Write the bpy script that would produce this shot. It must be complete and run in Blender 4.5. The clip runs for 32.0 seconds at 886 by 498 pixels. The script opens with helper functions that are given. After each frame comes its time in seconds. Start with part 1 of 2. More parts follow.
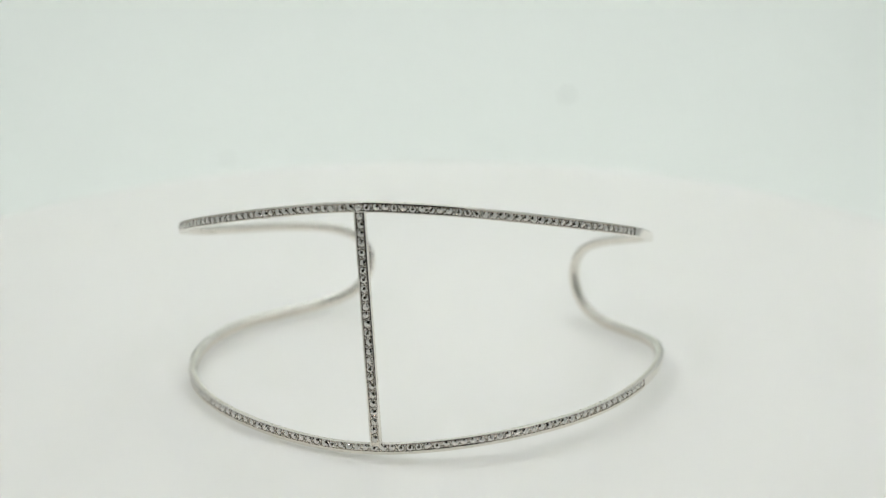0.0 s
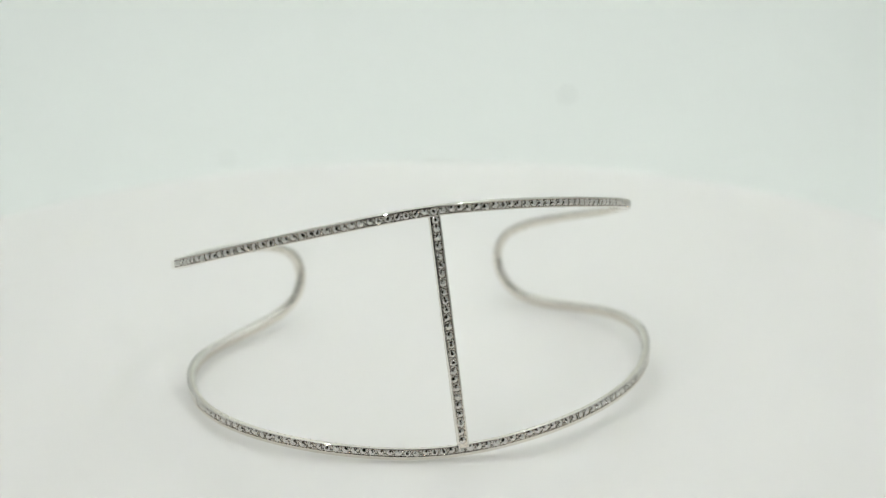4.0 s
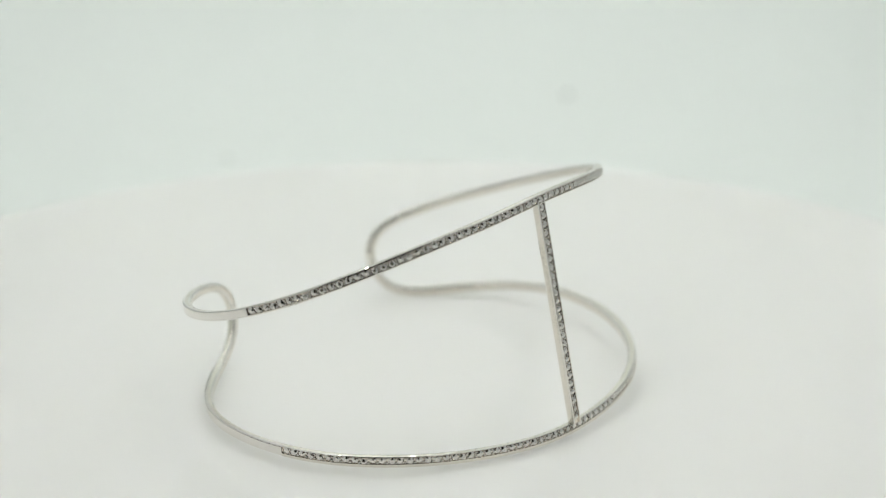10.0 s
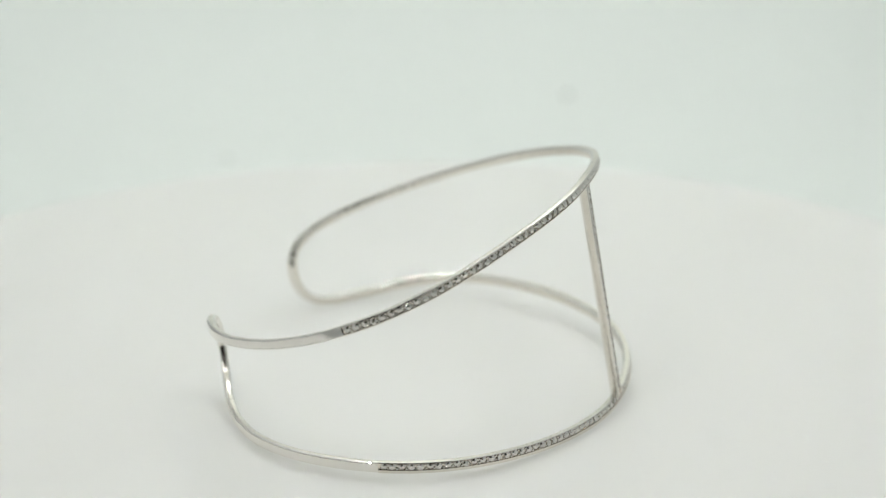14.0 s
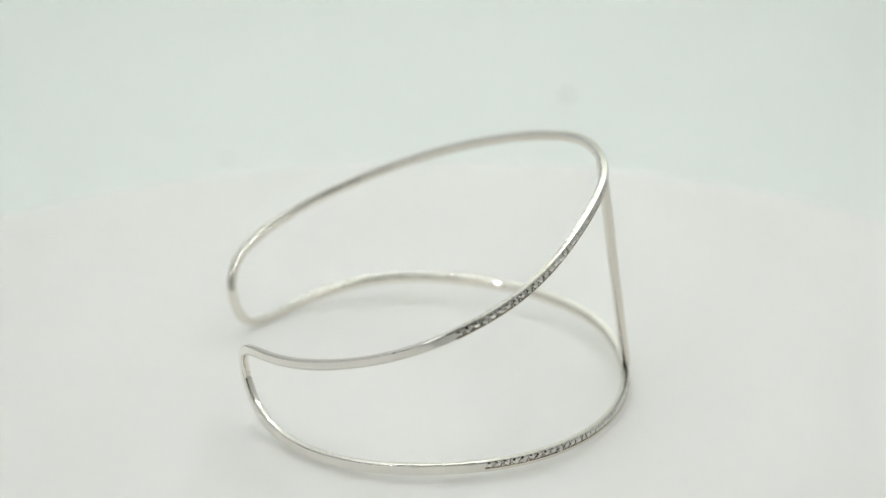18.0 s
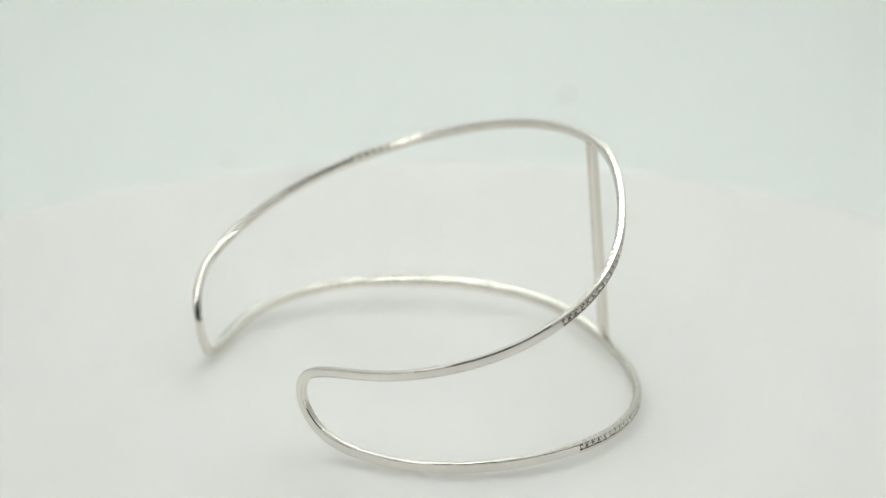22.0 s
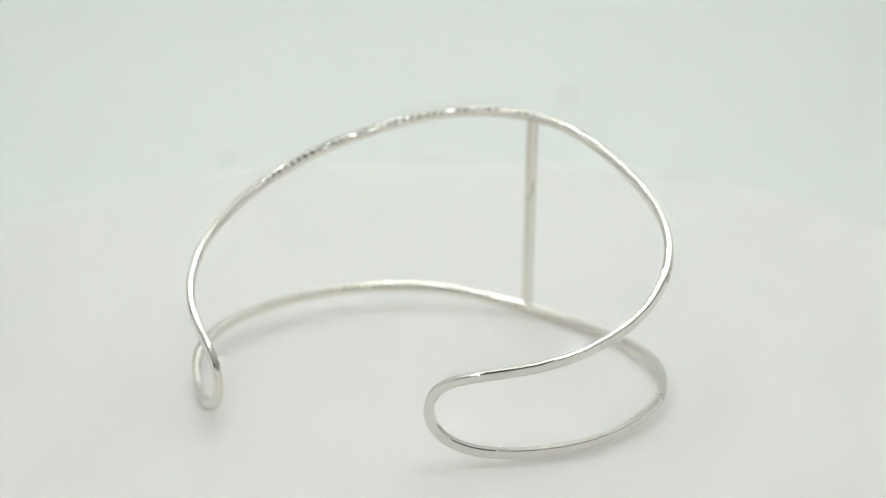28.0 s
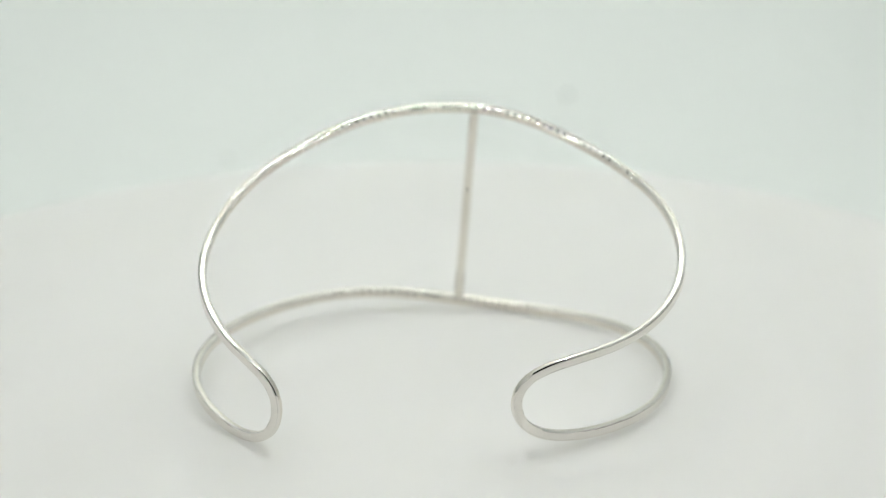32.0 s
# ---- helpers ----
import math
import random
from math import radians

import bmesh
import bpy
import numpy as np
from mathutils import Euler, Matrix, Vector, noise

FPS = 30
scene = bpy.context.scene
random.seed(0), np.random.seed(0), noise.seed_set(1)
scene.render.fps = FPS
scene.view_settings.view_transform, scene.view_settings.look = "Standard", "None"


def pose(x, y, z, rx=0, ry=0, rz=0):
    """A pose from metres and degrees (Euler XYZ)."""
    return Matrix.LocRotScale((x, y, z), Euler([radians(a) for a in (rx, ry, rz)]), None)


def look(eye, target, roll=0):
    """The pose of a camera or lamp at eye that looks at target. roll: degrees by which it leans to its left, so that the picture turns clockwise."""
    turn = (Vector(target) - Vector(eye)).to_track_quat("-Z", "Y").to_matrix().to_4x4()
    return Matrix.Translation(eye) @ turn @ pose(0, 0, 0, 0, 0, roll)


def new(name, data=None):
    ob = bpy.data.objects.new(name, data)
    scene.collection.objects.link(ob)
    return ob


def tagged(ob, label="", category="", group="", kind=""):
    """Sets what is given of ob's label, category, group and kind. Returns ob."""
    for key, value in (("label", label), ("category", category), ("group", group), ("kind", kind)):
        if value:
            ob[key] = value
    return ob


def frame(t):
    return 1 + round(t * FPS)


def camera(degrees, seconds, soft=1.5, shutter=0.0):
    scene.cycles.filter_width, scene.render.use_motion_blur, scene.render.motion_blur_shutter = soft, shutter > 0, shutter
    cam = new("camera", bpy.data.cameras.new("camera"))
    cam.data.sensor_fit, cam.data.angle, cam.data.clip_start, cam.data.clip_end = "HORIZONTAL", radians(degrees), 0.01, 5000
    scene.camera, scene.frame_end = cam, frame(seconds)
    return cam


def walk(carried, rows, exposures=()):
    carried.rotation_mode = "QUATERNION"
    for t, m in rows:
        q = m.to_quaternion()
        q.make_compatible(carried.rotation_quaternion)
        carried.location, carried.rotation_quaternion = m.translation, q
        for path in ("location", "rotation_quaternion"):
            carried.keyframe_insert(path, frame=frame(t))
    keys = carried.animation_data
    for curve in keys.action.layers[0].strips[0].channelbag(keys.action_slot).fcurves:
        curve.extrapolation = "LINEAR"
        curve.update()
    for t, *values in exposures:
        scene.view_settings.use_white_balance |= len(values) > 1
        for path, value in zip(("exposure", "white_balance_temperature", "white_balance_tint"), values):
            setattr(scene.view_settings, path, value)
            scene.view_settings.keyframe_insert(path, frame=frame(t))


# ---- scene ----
# The camera stands still in the front opening of the light box.
cam = camera(22.71, 32.0, soft=1.2)
cam.data.dof.use_dof = True
cam.data.dof.focus_distance = 0.238
cam.data.dof.aperture_fstop = 20.0
EYE = Vector((0.0, -0.240, 0.10143))
YAW, TILT, ROLL = radians(0.398), radians(19.655), -0.152
AIM = EYE + Vector((math.sin(YAW) * math.cos(TILT), math.cos(YAW) * math.cos(TILT), -math.sin(TILT)))
walk(cam, [(0.0, look(EYE, AIM, ROLL)), (32.0, look(EYE, AIM, ROLL))], exposures=[(0.0, 0.0), (32.0, 0.0)])

# ---- light ----
world = bpy.data.worlds.new("world")
scene.world = world
world.use_nodes = True
world.node_tree.nodes["Background"].inputs["Color"].default_value = (0.60, 0.58, 0.56, 1)
world.node_tree.nodes["Background"].inputs["Strength"].default_value = 0.015


# ---- materials ----
def material(name):
    m = bpy.data.materials.new(name)
    m.use_nodes = True
    nt = m.node_tree
    return m, nt, nt.nodes["Principled BSDF"]


def add(nt, kind, **values):
    n = nt.nodes.new(kind)
    for k, v in values.items():
        n.inputs[k].default_value = v
    return n


def mottled(name, dark, light, scale, rough, bump, distance, metal=0.0, fine=6.0):
    """A surface whose colour and gloss vary at two scales, with a fine relief."""
    m, nt, bsdf = material(name)
    co = nt.nodes.new("ShaderNodeTexCoord")
    big = add(nt, "ShaderNodeTexNoise", Scale=scale, Detail=4.0)
    small = add(nt, "ShaderNodeTexNoise", Scale=scale * fine, Detail=6.0)
    mix = nt.nodes.new("ShaderNodeMix")
    mix.data_type, mix.blend_type = "RGBA", "MIX"
    mix.inputs["A"].default_value, mix.inputs["B"].default_value = (*dark, 1), (*light, 1)
    both = nt.nodes.new("ShaderNodeMath")
    both.operation = "MULTIPLY_ADD"
    both.inputs[1].default_value = 0.5
    half = nt.nodes.new("ShaderNodeMath")
    half.operation = "MULTIPLY"
    half.inputs[1].default_value = 0.5
    gloss = nt.nodes.new("ShaderNodeMapRange")
    gloss.inputs["To Min"].default_value, gloss.inputs["To Max"].default_value = rough
    relief = add(nt, "ShaderNodeBump", Strength=bump, Distance=distance)
    link = nt.links.new
    for n in (big, small):
        link(co.outputs["Object"], n.inputs["Vector"])
    link(small.outputs["Fac"], half.inputs[0])
    link(big.outputs["Fac"], both.inputs[0])
    link(half.outputs[0], both.inputs[2])
    link(both.outputs[0], mix.inputs["Factor"])
    link(mix.outputs["Result"], bsdf.inputs["Base Color"])
    link(both.outputs[0], gloss.inputs["Value"])
    link(gloss.outputs["Result"], bsdf.inputs["Roughness"])
    link(small.outputs["Fac"], relief.inputs["Height"])
    link(relief.outputs["Normal"], bsdf.inputs["Normal"])
    bsdf.inputs["Metallic"].default_value = metal
    return m


PAPER = mottled("white_paper", (0.87, 0.90, 0.88), (0.885, 0.91, 0.89), 9.0, (0.75, 0.9), 0.08, 0.0004)
# panels toned below the paper's white: the back corners' shade is in this colour
PANEL = mottled("shaded_white_panel", (0.65, 0.66, 0.66), (0.68, 0.69, 0.69), 7.0, (0.6, 0.8), 0.05, 0.0004)
PLATTER = mottled("white_plastic", (0.757, 0.75, 0.735), (0.782, 0.775, 0.76), 14.0, (0.5, 0.62), 0.04, 0.0002)
PLATTER.node_tree.nodes["Principled BSDF"].inputs["Subsurface Weight"].default_value = 1.0
PLATTER.node_tree.nodes["Principled BSDF"].inputs["Subsurface Radius"].default_value = (1.0, 1.0, 0.95)
PLATTER.node_tree.nodes["Principled BSDF"].inputs["Subsurface Scale"].default_value = 0.011
GOLD = mottled("white_gold", (0.81, 0.785, 0.745), (0.87, 0.845, 0.805), 300.0, (0.015, 0.04), 0.12, 0.00003, metal=1.0, fine=3.0)

def stone_material():
    """Clear cut stone: glass whose facets throw most of the light back."""
    m = bpy.data.materials.new("clear_stone")
    m.use_nodes = True
    nt = m.node_tree
    nt.nodes.remove(nt.nodes["Principled BSDF"])
    glass = add(nt, "ShaderNodeBsdfGlass", Color=(1.0, 0.99, 0.97, 1), Roughness=0.0, IOR=1.9)
    back = add(nt, "ShaderNodeBsdfGlossy", Color=(0.98, 0.96, 0.92, 1), Roughness=0.05)
    both = add(nt, "ShaderNodeMixShader", Fac=0.7)
    nt.links.new(glass.outputs[0], both.inputs[1])
    nt.links.new(back.outputs[0], both.inputs[2])
    nt.links.new(both.outputs[0], nt.nodes["Material Output"].inputs["Surface"])
    return m


STONE = stone_material()


def led_material(name, colour, strength):
    m, nt, bsdf = material(name)
    bsdf.inputs["Base Color"].default_value = (0.9, 0.9, 0.8, 1)
    bsdf.inputs["Emission Color"].default_value = (*colour, 1)
    bsdf.inputs["Emission Strength"].default_value = strength
    return m


WARM_LED = led_material("warm_led_chip", (0.985, 0.99, 0.95), 319.0)
COOL_LED = led_material("cool_led_chip", (0.95, 1.0, 0.94), 425.0)
FILED = mottled("filed_white_gold", (0.74, 0.70, 0.635), (0.84, 0.80, 0.73), 400.0, (0.15, 0.26), 0.5, 0.00008, metal=1.0, fine=3.0)
SATIN = mottled("satin_white_gold", (0.83, 0.765, 0.685), (0.90, 0.835, 0.755), 900.0, (0.08, 0.16), 0.6, 0.00004, metal=1.0)
PATINA = mottled("dark_setting", (0.008, 0.007, 0.006), (0.03, 0.027, 0.024), 1500.0, (0.6, 0.8), 0.3, 0.00004)


# ---- mesh helpers ----
def mesh_from(name, verts, faces, mat, smooth=None):
    me = bpy.data.meshes.new(name)
    me.from_pydata([tuple(v) for v in verts], [], faces)
    me.materials.append(mat)
    bm = bmesh.new()
    bm.from_mesh(me)
    bmesh.ops.recalc_face_normals(bm, faces=bm.faces)
    bm.to_mesh(me)
    bm.free()
    if smooth is not None:
        me.polygons.foreach_set("use_smooth", [True] * len(me.polygons))
        me.set_sharp_from_angle(angle=radians(smooth))
    me.update()
    return me


def thing(name, label, category, at=(0, 0, 0), group="", kind=""):
    ob = new(name)
    ob.location = at
    return tagged(ob, label, category, group, kind)


def part(name, me, parent, label=""):
    ob = new(name, me)
    ob.parent = parent
    return tagged(ob, label)


def slab(name, x0, x1, y0, y1, z0, z1, mat, bevel=0.0):
    bm = bmesh.new()
    bmesh.ops.create_cube(bm, size=1.0)
    for v in bm.verts:
        v.co = Vector(((x0, x1)[v.co.x > 0], (y0, y1)[v.co.y > 0], (z0, z1)[v.co.z > 0]))
    if bevel:
        bmesh.ops.bevel(bm, geom=bm.edges[:], offset=bevel, segments=2, affect="EDGES")
    me = bpy.data.meshes.new(name)
    bm.to_mesh(me)
    bm.free()
    me.materials.append(mat)
    return me


def lathe(name, outline, mat, steps=128, smooth=35):
    """A body of revolution about z from (radius, height) pairs; the ends lie on the axis."""
    verts, faces = [], []
    inner = outline[1:-1]
    n = len(inner)
    for i in range(steps):
        a = 2 * math.pi * i / steps
        verts += [(r * math.cos(a), r * math.sin(a), z) for r, z in inner]
    verts += [(0, 0, outline[0][1]), (0, 0, outline[-1][1])]
    for i in range(steps):
        j = (i + 1) % steps
        faces += [(i * n + k, j * n + k, j * n + k + 1, i * n + k + 1) for k in range(n - 1)]
        faces += [(steps * n, j * n, i * n), (steps * n + 1, i * n + n - 1, j * n + n - 1)]
    return mesh_from(name, verts, faces, mat, smooth)


# ---- the light box ----
TABLE = -0.045
BOX_X, BACK, FRONT, TOP = 0.112, 0.30, -0.236, 0.36
COVE, BEND = 0.13, 0.055


def sweep_profile():
    """The white paper: flat under the turntable, then a curve up to the back wall."""
    pts = [(FRONT + 0.002, TABLE), (BACK - COVE, TABLE)]
    for i in range(1, 25):
        a = math.pi / 2 * i / 24
        pts.append((BACK - COVE + COVE * math.sin(a), TABLE + COVE * (1 - math.cos(a))))
    return pts + [(BACK, TOP)]


prof = sweep_profile()
verts, faces = [], []
for x in (-BOX_X, BOX_X):
    verts += [(x, y, z) for y, z in prof]
    verts += [(x, y + 0.0015, z - 0.0015) for y, z in prof]
n = len(prof)
for k in range(n - 1):
    faces += [(k, k + 1, 2 * n + k + 1, 2 * n + k), (n + k, 3 * n + k, 3 * n + k + 1, n + k + 1)]
faces += [(0, 2 * n, 3 * n, n), (n - 1, 2 * n - 1, 4 * n - 1, 3 * n - 1)]
faces += [(k, n + k, n + k + 1, k + 1) for k in range(n - 1)]
faces += [(2 * n + k, 2 * n + k + 1, 3 * n + k + 1, 3 * n + k) for k in range(n - 1)]
paper = tagged(new("backdrop", mesh_from("backdrop", verts, faces, PAPER, 40)), "pale white paper sweep curving up behind the turntable", "backdrop", kind="structure")

# two specks that stand in for dust on the lens, placed on the paper behind the turntable to fit the camera's view
SPECK = mottled("lens_dust_speck", (0.20, 0.20, 0.19), (0.30, 0.30, 0.28), 900.0, (0.8, 0.9), 0.2, 0.0002)
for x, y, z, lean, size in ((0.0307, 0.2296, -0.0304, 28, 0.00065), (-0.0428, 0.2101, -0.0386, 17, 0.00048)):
    speck = part("speck", lathe("speck", [(0, 0.0), (size, 0.0), (size * 0.85, 0.0002), (size * 0.4, 0.0003), (0, 0.0003)], SPECK, 14), paper, "small grey speck standing in for dust on the lens")
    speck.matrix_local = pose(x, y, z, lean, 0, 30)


def side_wall(name, side):
    """A side panel that runs straight back and bends in a soft curve to meet the paper."""
    line = [(BOX_X, FRONT - 0.006), (BOX_X, BACK - BEND)]
    line += [(BOX_X - BEND * (1 - math.cos(a)), BACK - BEND + BEND * 0.97 * math.sin(a)) for a in [math.pi / 2 * i / 20 for i in range(1, 21)]]
    verts, faces = [], []
    for thick in (0.0, 0.006):
        for z in (TABLE - 0.01, TOP + 0.006):
            verts += [(side * (x + thick), y + (thick if k > 1 else 0.0), z) for k, (x, y) in enumerate(line)]
    n = len(line)
    for k in range(n - 1):
        faces += [(k, k + 1, n + k + 1, n + k), (2 * n + k, 3 * n + k, 3 * n + k + 1, 2 * n + k + 1)]
        faces += [(k, 2 * n + k, 2 * n + k + 1, k + 1), (n + k, n + k + 1, 3 * n + k + 1, 3 * n + k)]
    faces += [(0, n, 3 * n, 2 * n), (n - 1, 3 * n - 1, 4 * n - 1, 2 * n - 1)]
    tagged(new(name, mesh_from(name, verts, faces, PANEL, 40)), "white side panel of the light box, toned darker for its shade", "wall", kind="structure")


side_wall("wall_west", -1)
side_wall("wall_east", 1)

# the box is open in front above a low sill, and its top panel stops short of the opening
tagged(new("wall_south", slab("wall_south", -BOX_X, BOX_X, FRONT - 0.006, FRONT, TABLE - 0.01, -0.020, PANEL)), "low white sill of the open front", "wall", kind="structure")
tagged(new("ceiling", slab("ceiling", -BOX_X, BOX_X, -0.115, BACK + 0.01, TOP + 0.0005, TOP + 0.006, PANEL)), "white top panel of the light box, toned darker like the sides", "ceiling", kind="structure")

# ---- the rows of light-emitting diodes along the upper edges ----
CHIP = [(0, -0.0012), (0.0018, -0.0012), (0.0024, -0.0004), (0.0026, 0.0), (0, 0.0)]
WARM_CHIP, COOL_CHIP = lathe("led", CHIP, WARM_LED, 20), lathe("led", CHIP, COOL_LED, 20)


def led_strip(m, count, chip_mesh, half):
    """A strip along its own x that shines down its own -z."""
    strip = thing("led_strip", "white strip with a row of lit diodes under the top panel", "led strip", group="strips of diodes")
    strip.matrix_world = m
    part("rail", slab("rail", -half - 0.01, half + 0.01, -0.005, 0.005, 0.0002, 0.0030, PANEL, 0.0006), strip)
    for i in range(count):
        chip = part("led", chip_mesh, strip, "small lit diode")
        chip.location = (-half + 2 * half * i / (count - 1), 0.0, 0.0)


led_strip(pose(-BOX_X + 0.010, -0.050, TOP - 0.010, 0, -40, 90), 20, WARM_CHIP, 0.155)
led_strip(pose(BOX_X - 0.010, -0.050, TOP - 0.010, 0, 40, 90), 20, WARM_CHIP, 0.155)
for y in (0.180, 0.245):
    led_strip(pose(0.0, y, TOP - 0.004), 5, COOL_CHIP, 0.038)

# ---- the turntable ----
turntable = thing("turntable", "round white plastic display turntable on paper", "turntable", (0, 0, -0.00018))
part("platter", lathe("platter", [(0, 0), (0.0845, 0), (0.0858, -0.0004), (0.0864, -0.0012), (0.0866, -0.010), (0.0860, -0.0115), (0.070, -0.012), (0, -0.012)], PLATTER), turntable)
part("base", lathe("base", [(0, -0.0122), (0.066, -0.0122), (0.070, -0.014), (0.074, -0.0435), (0.0735, -0.0448), (0, -0.0448)], PLATTER), turntable)

# ---- the bracelet ----
# The centre line of its one closed wire, in millimetres: it starts at the head of the front bar, runs along the upper edge
# to one open end, turns down, comes back along the lower edge to the foot of the bar, and so round the other side.
LOOP = [
    (-7.33, -18.61, 27.34), (-12.94, -16.86, 26.34), (-20.11, -11.84, 24.03),
    (-29.02, -2.75, 19.61), (-28.83, 10.57, 14.13), (-19.70, 21.91, 11.18),
    (-7.12, 23.78, 10.33), (-7.00, 22.63, 2.89), (-13.61, 21.09, 0.42),
    (-25.08, 14.94, 0.84), (-29.27, 0.05, 1.13), (-24.49, -11.60, 1.11),
    (-14.66, -19.00, 0.42), (-5.56, -22.86, 0.61), (6.71, -23.76, 2.35),
    (19.04, -17.02, 2.54), (26.64, -5.56, 2.76), (28.14, 6.22, 1.69),
    (21.47, 16.64, -0.38), (18.06, 19.64, 2.43), (18.09, 20.76, 8.73),
    (23.78, 15.74, 11.28), (27.11, 5.16, 15.11), (23.61, -5.81, 19.75),
    (15.67, -14.12, 23.66), (3.93, -19.69, 26.97),
]
FACE, THICK = 1.15, 0.95
PAVED = [(36.3, -35.2), (105.4, 175.4)]      # stretches of the wire, in mm from the bar's head, that carry stones
PITCH = 0.97
BROADER = 0.10     # the lower edge is broader than the upper one
RAISED = 0.14      # along the lower edge the stones sit above the middle of the wire, over a broader rim


def spline(u):
    k = np.array(LOOP)
    n = len(k)
    x = (u % 1.0) * n
    i = np.floor(x).astype(int)
    f = (x - i)[:, None]
    return ((1 - f) ** 3 * k[(i - 1) % n] + (3 * f ** 3 - 6 * f ** 2 + 4) * k[i % n] + (-3 * f ** 3 + 3 * f ** 2 + 3 * f + 1) * k[(i + 1) % n] + f ** 3 * k[(i + 2) % n]) / 6


dense = spline(np.arange(4001) / 4000)
run = np.concatenate([[0], np.cumsum(np.linalg.norm(np.diff(dense, axis=0), axis=1))])
LENGTH = run[-1]


def at(s):
    """Place, direction, outward and upward side of the wire, s mm along it."""
    s = np.atleast_1d(s) % LENGTH
    u = np.interp(s, run, np.arange(4001) / 4000)
    p = spline(u)
    t = spline(u + 5e-4) - spline(u - 5e-4)
    t /= np.linalg.norm(t, axis=1)[:, None]
    out = np.stack([(p[:, 0] + 0.8) / 28.2 ** 2, (p[:, 1] - 0.3) / 23.2 ** 2, np.zeros(len(p))], 1)
    out /= np.linalg.norm(out, axis=1)[:, None]
    out[:, 2] = np.where(p[:, 2] < 8, 0.20, 0.12) * np.clip(-p[:, 1] / 20, 0, 1) ** 2
    out -= (out * t).sum(1)[:, None] * t
    out /= np.linalg.norm(out, axis=1)[:, None]
    return p, t, out, np.cross(out, t)


def paved(s):
    a, b = PAVED[0][0], LENGTH + PAVED[0][1]
    return (s <= a) | (s >= b) | ((s >= PAVED[1][0]) & (s <= PAVED[1][1]))


def section(depth, face=FACE, thick=THICK, cut=0.0, shift=0.0):
    """The wire's profile (across, outward): a channel of that depth in its outer face, shift off its middle, and the rounded inner edges cut in by cut."""
    w, h, r = (face if depth else face - 0.04) / 2, thick / 2, 0.10 if depth else 0.23
    inner = 0.32
    pts = []
    for cx, cy, a0, q in ((-w + inner, -h + inner, 180, inner), (w - inner, -h + inner, 270, inner), (w - r, h - r, 0, r)):
        for a in (0, 30, 60, 90):
            q1 = q - cut * (q == inner) * (0.0 < a < 90)
            pts.append((cx + q1 * math.cos(radians(a0 + a)), cy + q1 * math.sin(radians(a0 + a))))
    pts += [(0.392 + shift, h), (0.385 + shift, h - depth), (-0.385 + shift, h - depth), (-0.392 + shift, h)]
    pts += [(-w + r + r * math.cos(radians(a)), h - r + r * math.sin(radians(a))) for a in (90, 120, 150, 180)]
    return pts


def sweep(name, p, out, up, depths, closed, mat, face=FACE, thick=THICK, flutes=None, shifts=None, grow=None):
    """The wire along p. flutes: how deep the inner edges are cut in behind each stone."""
    verts, faces = [], []
    n = 0
    for k in range(len(p)):
        sec = section(depths[k], face if grow is None else face + grow[k], thick, 0.0 if flutes is None else flutes[k], 0.0 if shifts is None else shifts[k])
        n = len(sec)
        verts += [(p[k] + up[k] * a + out[k] * b) / 1000 for a, b in sec]
    m = len(p)
    for k in range(m if closed else m - 1):
        j = (k + 1) % m
        faces += [(k * n + i, j * n + i, j * n + (i + 1) % n, k * n + (i + 1) % n) for i in range(n)]
    if not closed:
        faces += [tuple(range(n)), tuple((m - 1) * n + i for i in range(n))]
    me = mesh_from(name, verts, faces, mat, 28)
    me.materials.append(FILED)
    me.materials.append(SATIN)
    for k in range(m if closed else m - 1):
        for i in (3, 7, 19) + ((11, 15) if depths[k] else ()):      # the narrow sides, the rims and the back are filed, not polished
            me.polygons[k * n + i].material_index = 1
        if depths[k]:
            for i in (12, 13, 14):                          # the channel is matt
                me.polygons[k * n + i].material_index = 2
    return me


def stone_mesh():
    """A round brilliant: table, crown and pavilion facets, the culet a small flat."""
    r, verts = 0.378e-3, []
    for rad, z, count, off in ((0.46, 0.36, 8, 0.5), (0.76, 0.20, 8, 0.0), (1.0, 0.03, 16, 0.0), (1.0, -0.03, 16, 0.0)):
        verts += [(r * rad * math.cos(2 * math.pi * (i + off) / count), r * rad * math.sin(2 * math.pi * (i + off) / count), z * r) for i in range(count)]
    verts += [(r * 0.04 * math.cos(2 * math.pi * (i + 0.5) / 8), r * 0.04 * math.sin(2 * math.pi * (i + 0.5) / 8), -0.50 * r) for i in range(8)]
    T, S, G, H, C = 0, 8, 16, 32, 48
    faces = [tuple(T + i for i in range(8)), tuple(C + i for i in range(8))]
    for i in range(8):
        j = (i + 1) % 8
        faces += [(T + (i - 1) % 8, S + i, T + i)]
        faces += [(T + i, S + i, G + 2 * i + 1, S + j)]
        faces += [(S + i, G + 2 * i, G + 2 * i + 1), (S + i, G + (2 * i - 1) % 16, G + 2 * i)]
        faces += [(C + i, H + 2 * i, H + 2 * i + 1), (C + i, H + 2 * i + 1, H + (2 * i + 2) % 16), (C + i, H + (2 * i + 2) % 16, C + j)]
    for i in range(16):
        j = (i + 1) % 16
        faces += [(G + i, H + i, H + j, G + j)]
    return mesh_from("stone", verts, faces, STONE)


STONE_MESH = stone_mesh()


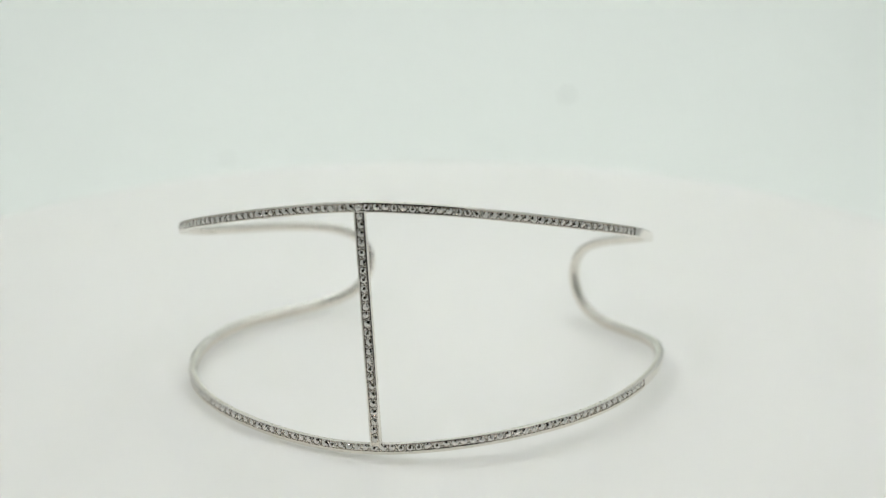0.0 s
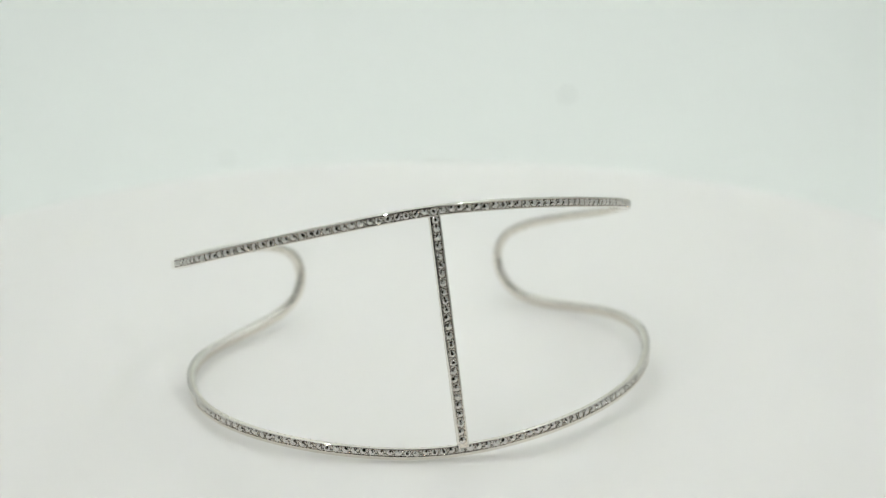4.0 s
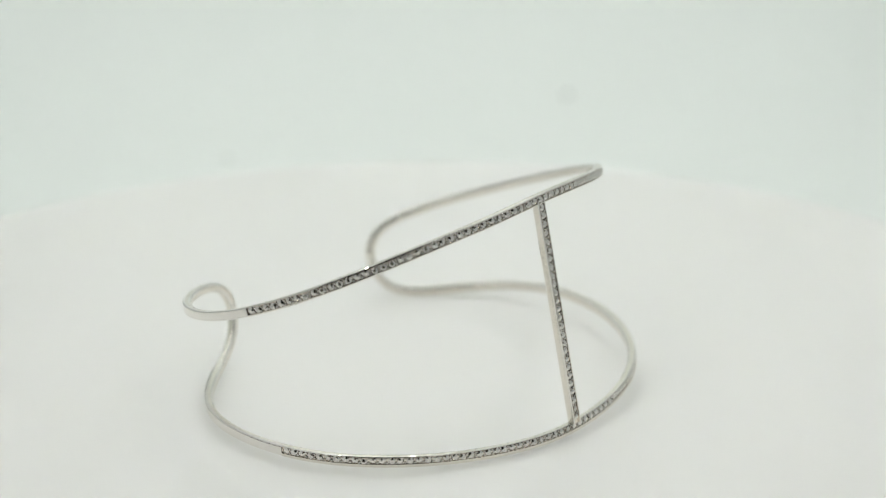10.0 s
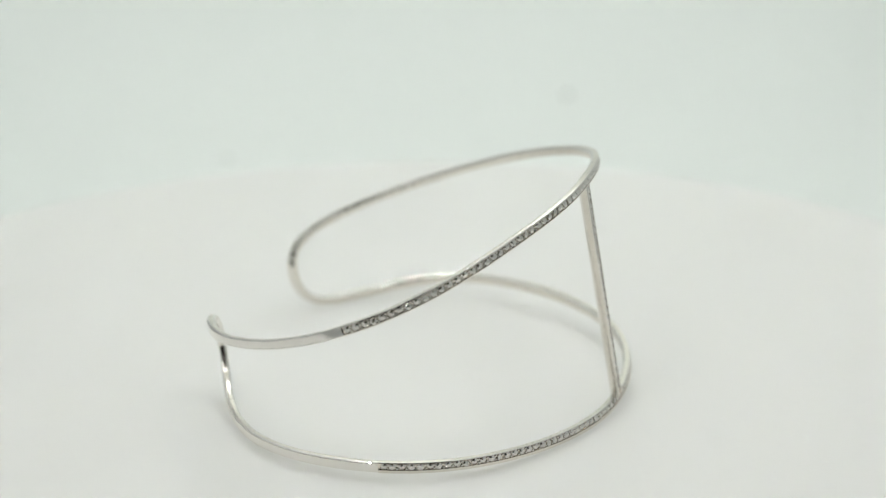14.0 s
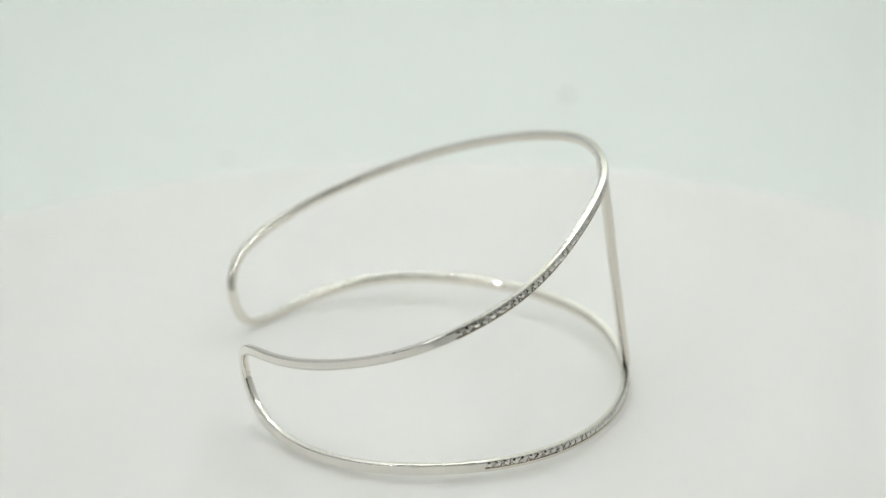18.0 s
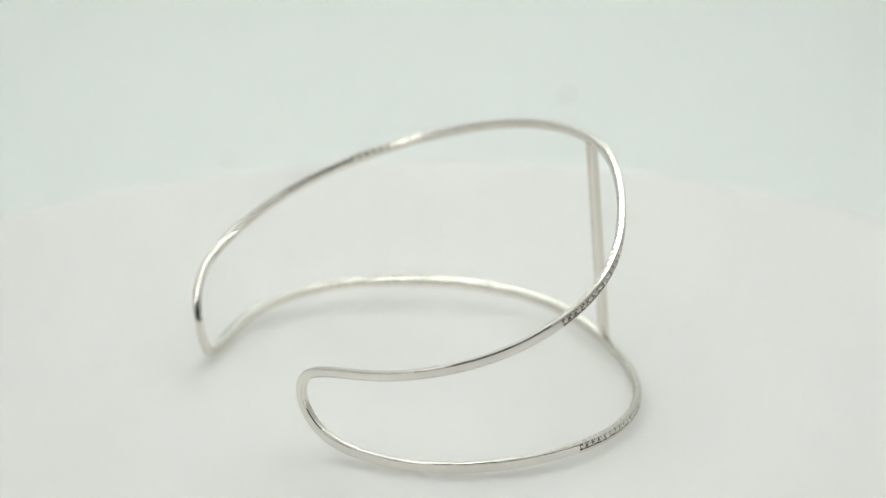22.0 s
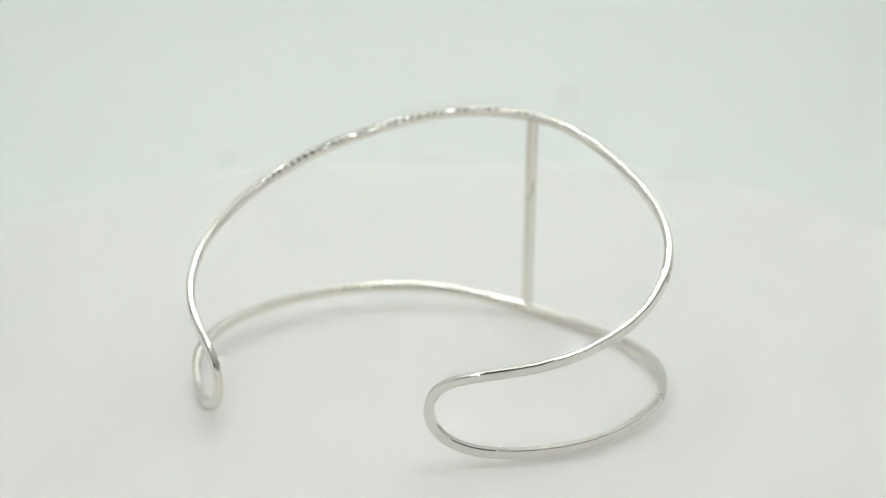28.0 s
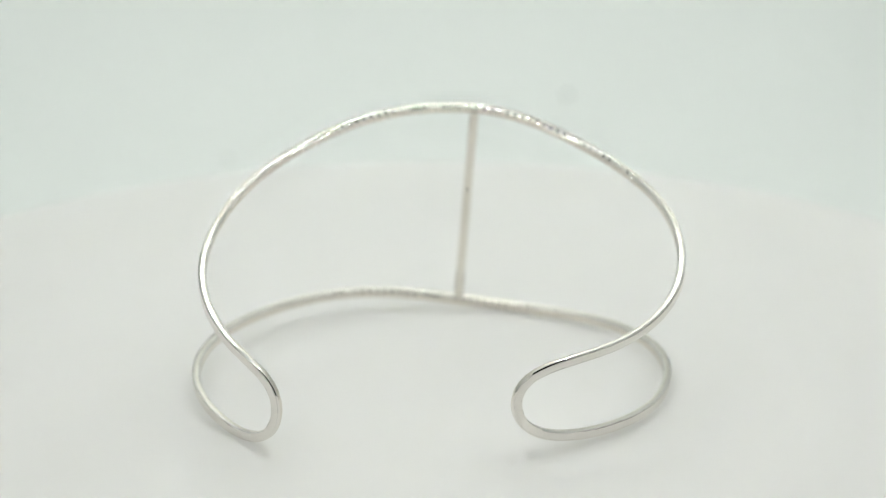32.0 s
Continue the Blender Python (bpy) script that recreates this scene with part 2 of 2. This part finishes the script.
def bead(verts, faces, centre, out, t, up, r):
    """A small bead of metal, half sunk in the channel."""
    k = len(verts)
    for lat in (0.0, 0.9):
        for i in range(6):
            a = 2 * math.pi * i / 6
            verts.append((centre + (t * math.cos(a) + up * math.sin(a)) * r * math.cos(lat) + out * r * math.sin(lat)) / 1000)
    verts.append((centre + out * r * 1.15) / 1000)
    verts.append((centre - out * 0.2) / 1000)
    for i in range(6):
        j = (i + 1) % 6
        faces += [(k + i, k + j, k + 6 + j, k + 6 + i), (k + 6 + i, k + 6 + j, k + 12), (k + j, k + i, k + 13)]


def set_stones(parent, p, t, out, up, rng, thick=THICK):
    """Stones at the places p, sunk in the channel, held by a pair of metal beads at each gap."""
    verts, faces = [], []
    half = thick / 2
    for k in range(len(p)):
        c = p[k] + out[k] * (half - 0.08)
        ob = part("stone", STONE_MESH, parent)
        lean = Euler((rng.gauss(0, 0.15), rng.gauss(0, 0.15), rng.uniform(0, 6.28))).to_matrix()
        basis = Matrix((Vector(t[k]), Vector(up[k]), Vector(out[k]))).transposed()
        if basis.determinant() < 0:
            basis = Matrix((Vector(t[k]), -Vector(up[k]), Vector(out[k]))).transposed()
        ob.matrix_local = Matrix.Translation(Vector(c / 1000)) @ (basis @ lean).to_4x4()
        if k + 1 < len(p):
            q = (p[k] + p[k + 1]) / 2
            for side in (-1, 1):
                bead(verts, faces, q + out[k] * (half - 0.13 + rng.uniform(-0.02, 0.02)) + up[k] * side * 0.22, out[k], t[k], up[k], 0.16 + rng.uniform(-0.02, 0.02))
    ob = part("beading", mesh_from("beading", verts, faces, GOLD, 60), parent, "tiny white gold beads holding the stones")
    tagged(ob, kind="stuff")


bracelet = thing("cuff_bracelet", "open white gold wire cuff bracelet set with clear stones", "bracelet")
rng = random.Random(7)

steps = np.concatenate([np.arange(0, LENGTH, 0.16)] + [[e, e + 0.02] for e in (PAVED[0][0], LENGTH + PAVED[0][1] - 0.02, PAVED[1][0] - 0.02, PAVED[1][1])])
steps = np.unique(np.round(steps, 3))
p, t, out, up = at(steps)
wobble = np.sin(math.pi * steps / 0.83 + 1.3 * np.sin(steps * 0.61)) ** 2 * (0.55 + 0.45 * np.sin(steps * 1.37))
cuts = np.where(paved(steps), 0.125 * np.sin(math.pi * steps / PITCH) ** 2 * (1 + 0.35 * np.sin(steps * 1.7)), 0.09 * wobble)
low = np.clip((steps - 62) / 18, 0, 1) * np.clip((216 - steps) / 18, 0, 1)
low = BROADER * low * low * (3 - 2 * low)
band = part("band", sweep("band", p - up * low[:, None] / 2, out, up, np.where(paved(steps), 0.20, 0.0), True, GOLD, flutes=cuts, shifts=np.where((steps > 80) & (steps < 200), RAISED, 0.0), grow=low), bracelet, "polished white gold wire bent into a closed loop")


def evenly(a, b):
    """Places of stones that fill the stretch from a to b."""
    n = round((b - a - 0.10) / PITCH)
    return a + 0.05 + (b - a - 0.10) * (np.arange(n) + 0.5) / n


upper = evenly(LENGTH + PAVED[0][1], LENGTH + PAVED[0][0])
set_stones(band, *at(upper), rng)
lower = evenly(*PAVED[1])
p, t, out, up = at(lower)
set_stones(band, p + up * (RAISED - BROADER / 2), t, out, up, rng)

# the upright bar between the two edges: it is deeper than the wire and stands a little inside it at the head
head, foot = np.array((-7.31, -18.22, 27.14)), np.array((-5.71, -22.44, 0.90))
(_,), _, (o1,), _ = at(0.3)
(_,), _, (o2,), _ = at(141.3)
BAR_FACE, BAR_THICK = 1.20, 1.08
ts = np.linspace(0, 1, 60)
line = (foot - head) / np.linalg.norm(foot - head)
tall = np.linalg.norm(foot - head)
gap = 0.30
pb = np.array([head + line * (gap + (tall - 2 * gap) * f) for f in ts])
ob_ = (o1 + o2) / 2
ob_ = ob_ - ob_.dot(line) * line
ob_ /= np.linalg.norm(ob_)
bar_out = np.tile(ob_, (60, 1))
bar_t = np.tile(line, (60, 1))
bar_up = np.cross(bar_out, bar_t)
bar = part("bar", sweep("bar", pb, bar_out, bar_up, np.full(60, 0.20), False, GOLD, BAR_FACE, BAR_THICK), bracelet, "straight stone-set bar joining both edges")
count = round((tall - FACE) / PITCH)
step = (tall - FACE) / count
rows = np.array([head + line * (FACE / 2 + step * (k + 0.5)) for k in range(count)])
set_stones(bar, rows, bar_t[:count], bar_out[:count], bar_up[:count], rng, BAR_THICK)


# a small dark pit in the back of the bar
pit = head + line * (tall * 0.405) - ob_ * (BAR_THICK / 2 - 0.02)
ring = [pit + (line * math.cos(a) * 0.15 + bar_up[0] * math.sin(a) * 0.09) for a in [math.pi * i / 5 for i in range(10)]]
verts = [v / 1000 for v in ring] + [(v - ob_ * 0.03) / 1000 for v in ring]
faces = [tuple(range(10)), tuple(range(19, 9, -1))] + [(i, (i + 1) % 10, 10 + (i + 1) % 10, 10 + i) for i in range(10)]
part("pit", mesh_from("pit", verts, faces, PATINA), bar, "small dark pit in the metal")


# ---- what moves ----
def motions():
    """The turntable carries the bracelet round at an even pace."""
    turn = [(float(s), math.degrees(0.10088 * s - 0.0091 * s * (s - 32) / 256)) for s in range(33)]
    for carried in (bracelet, turntable):
        walk(carried, [(s, pose(0, 0, carried.location.z, 0, 0, a)) for s, a in turn])


motions()
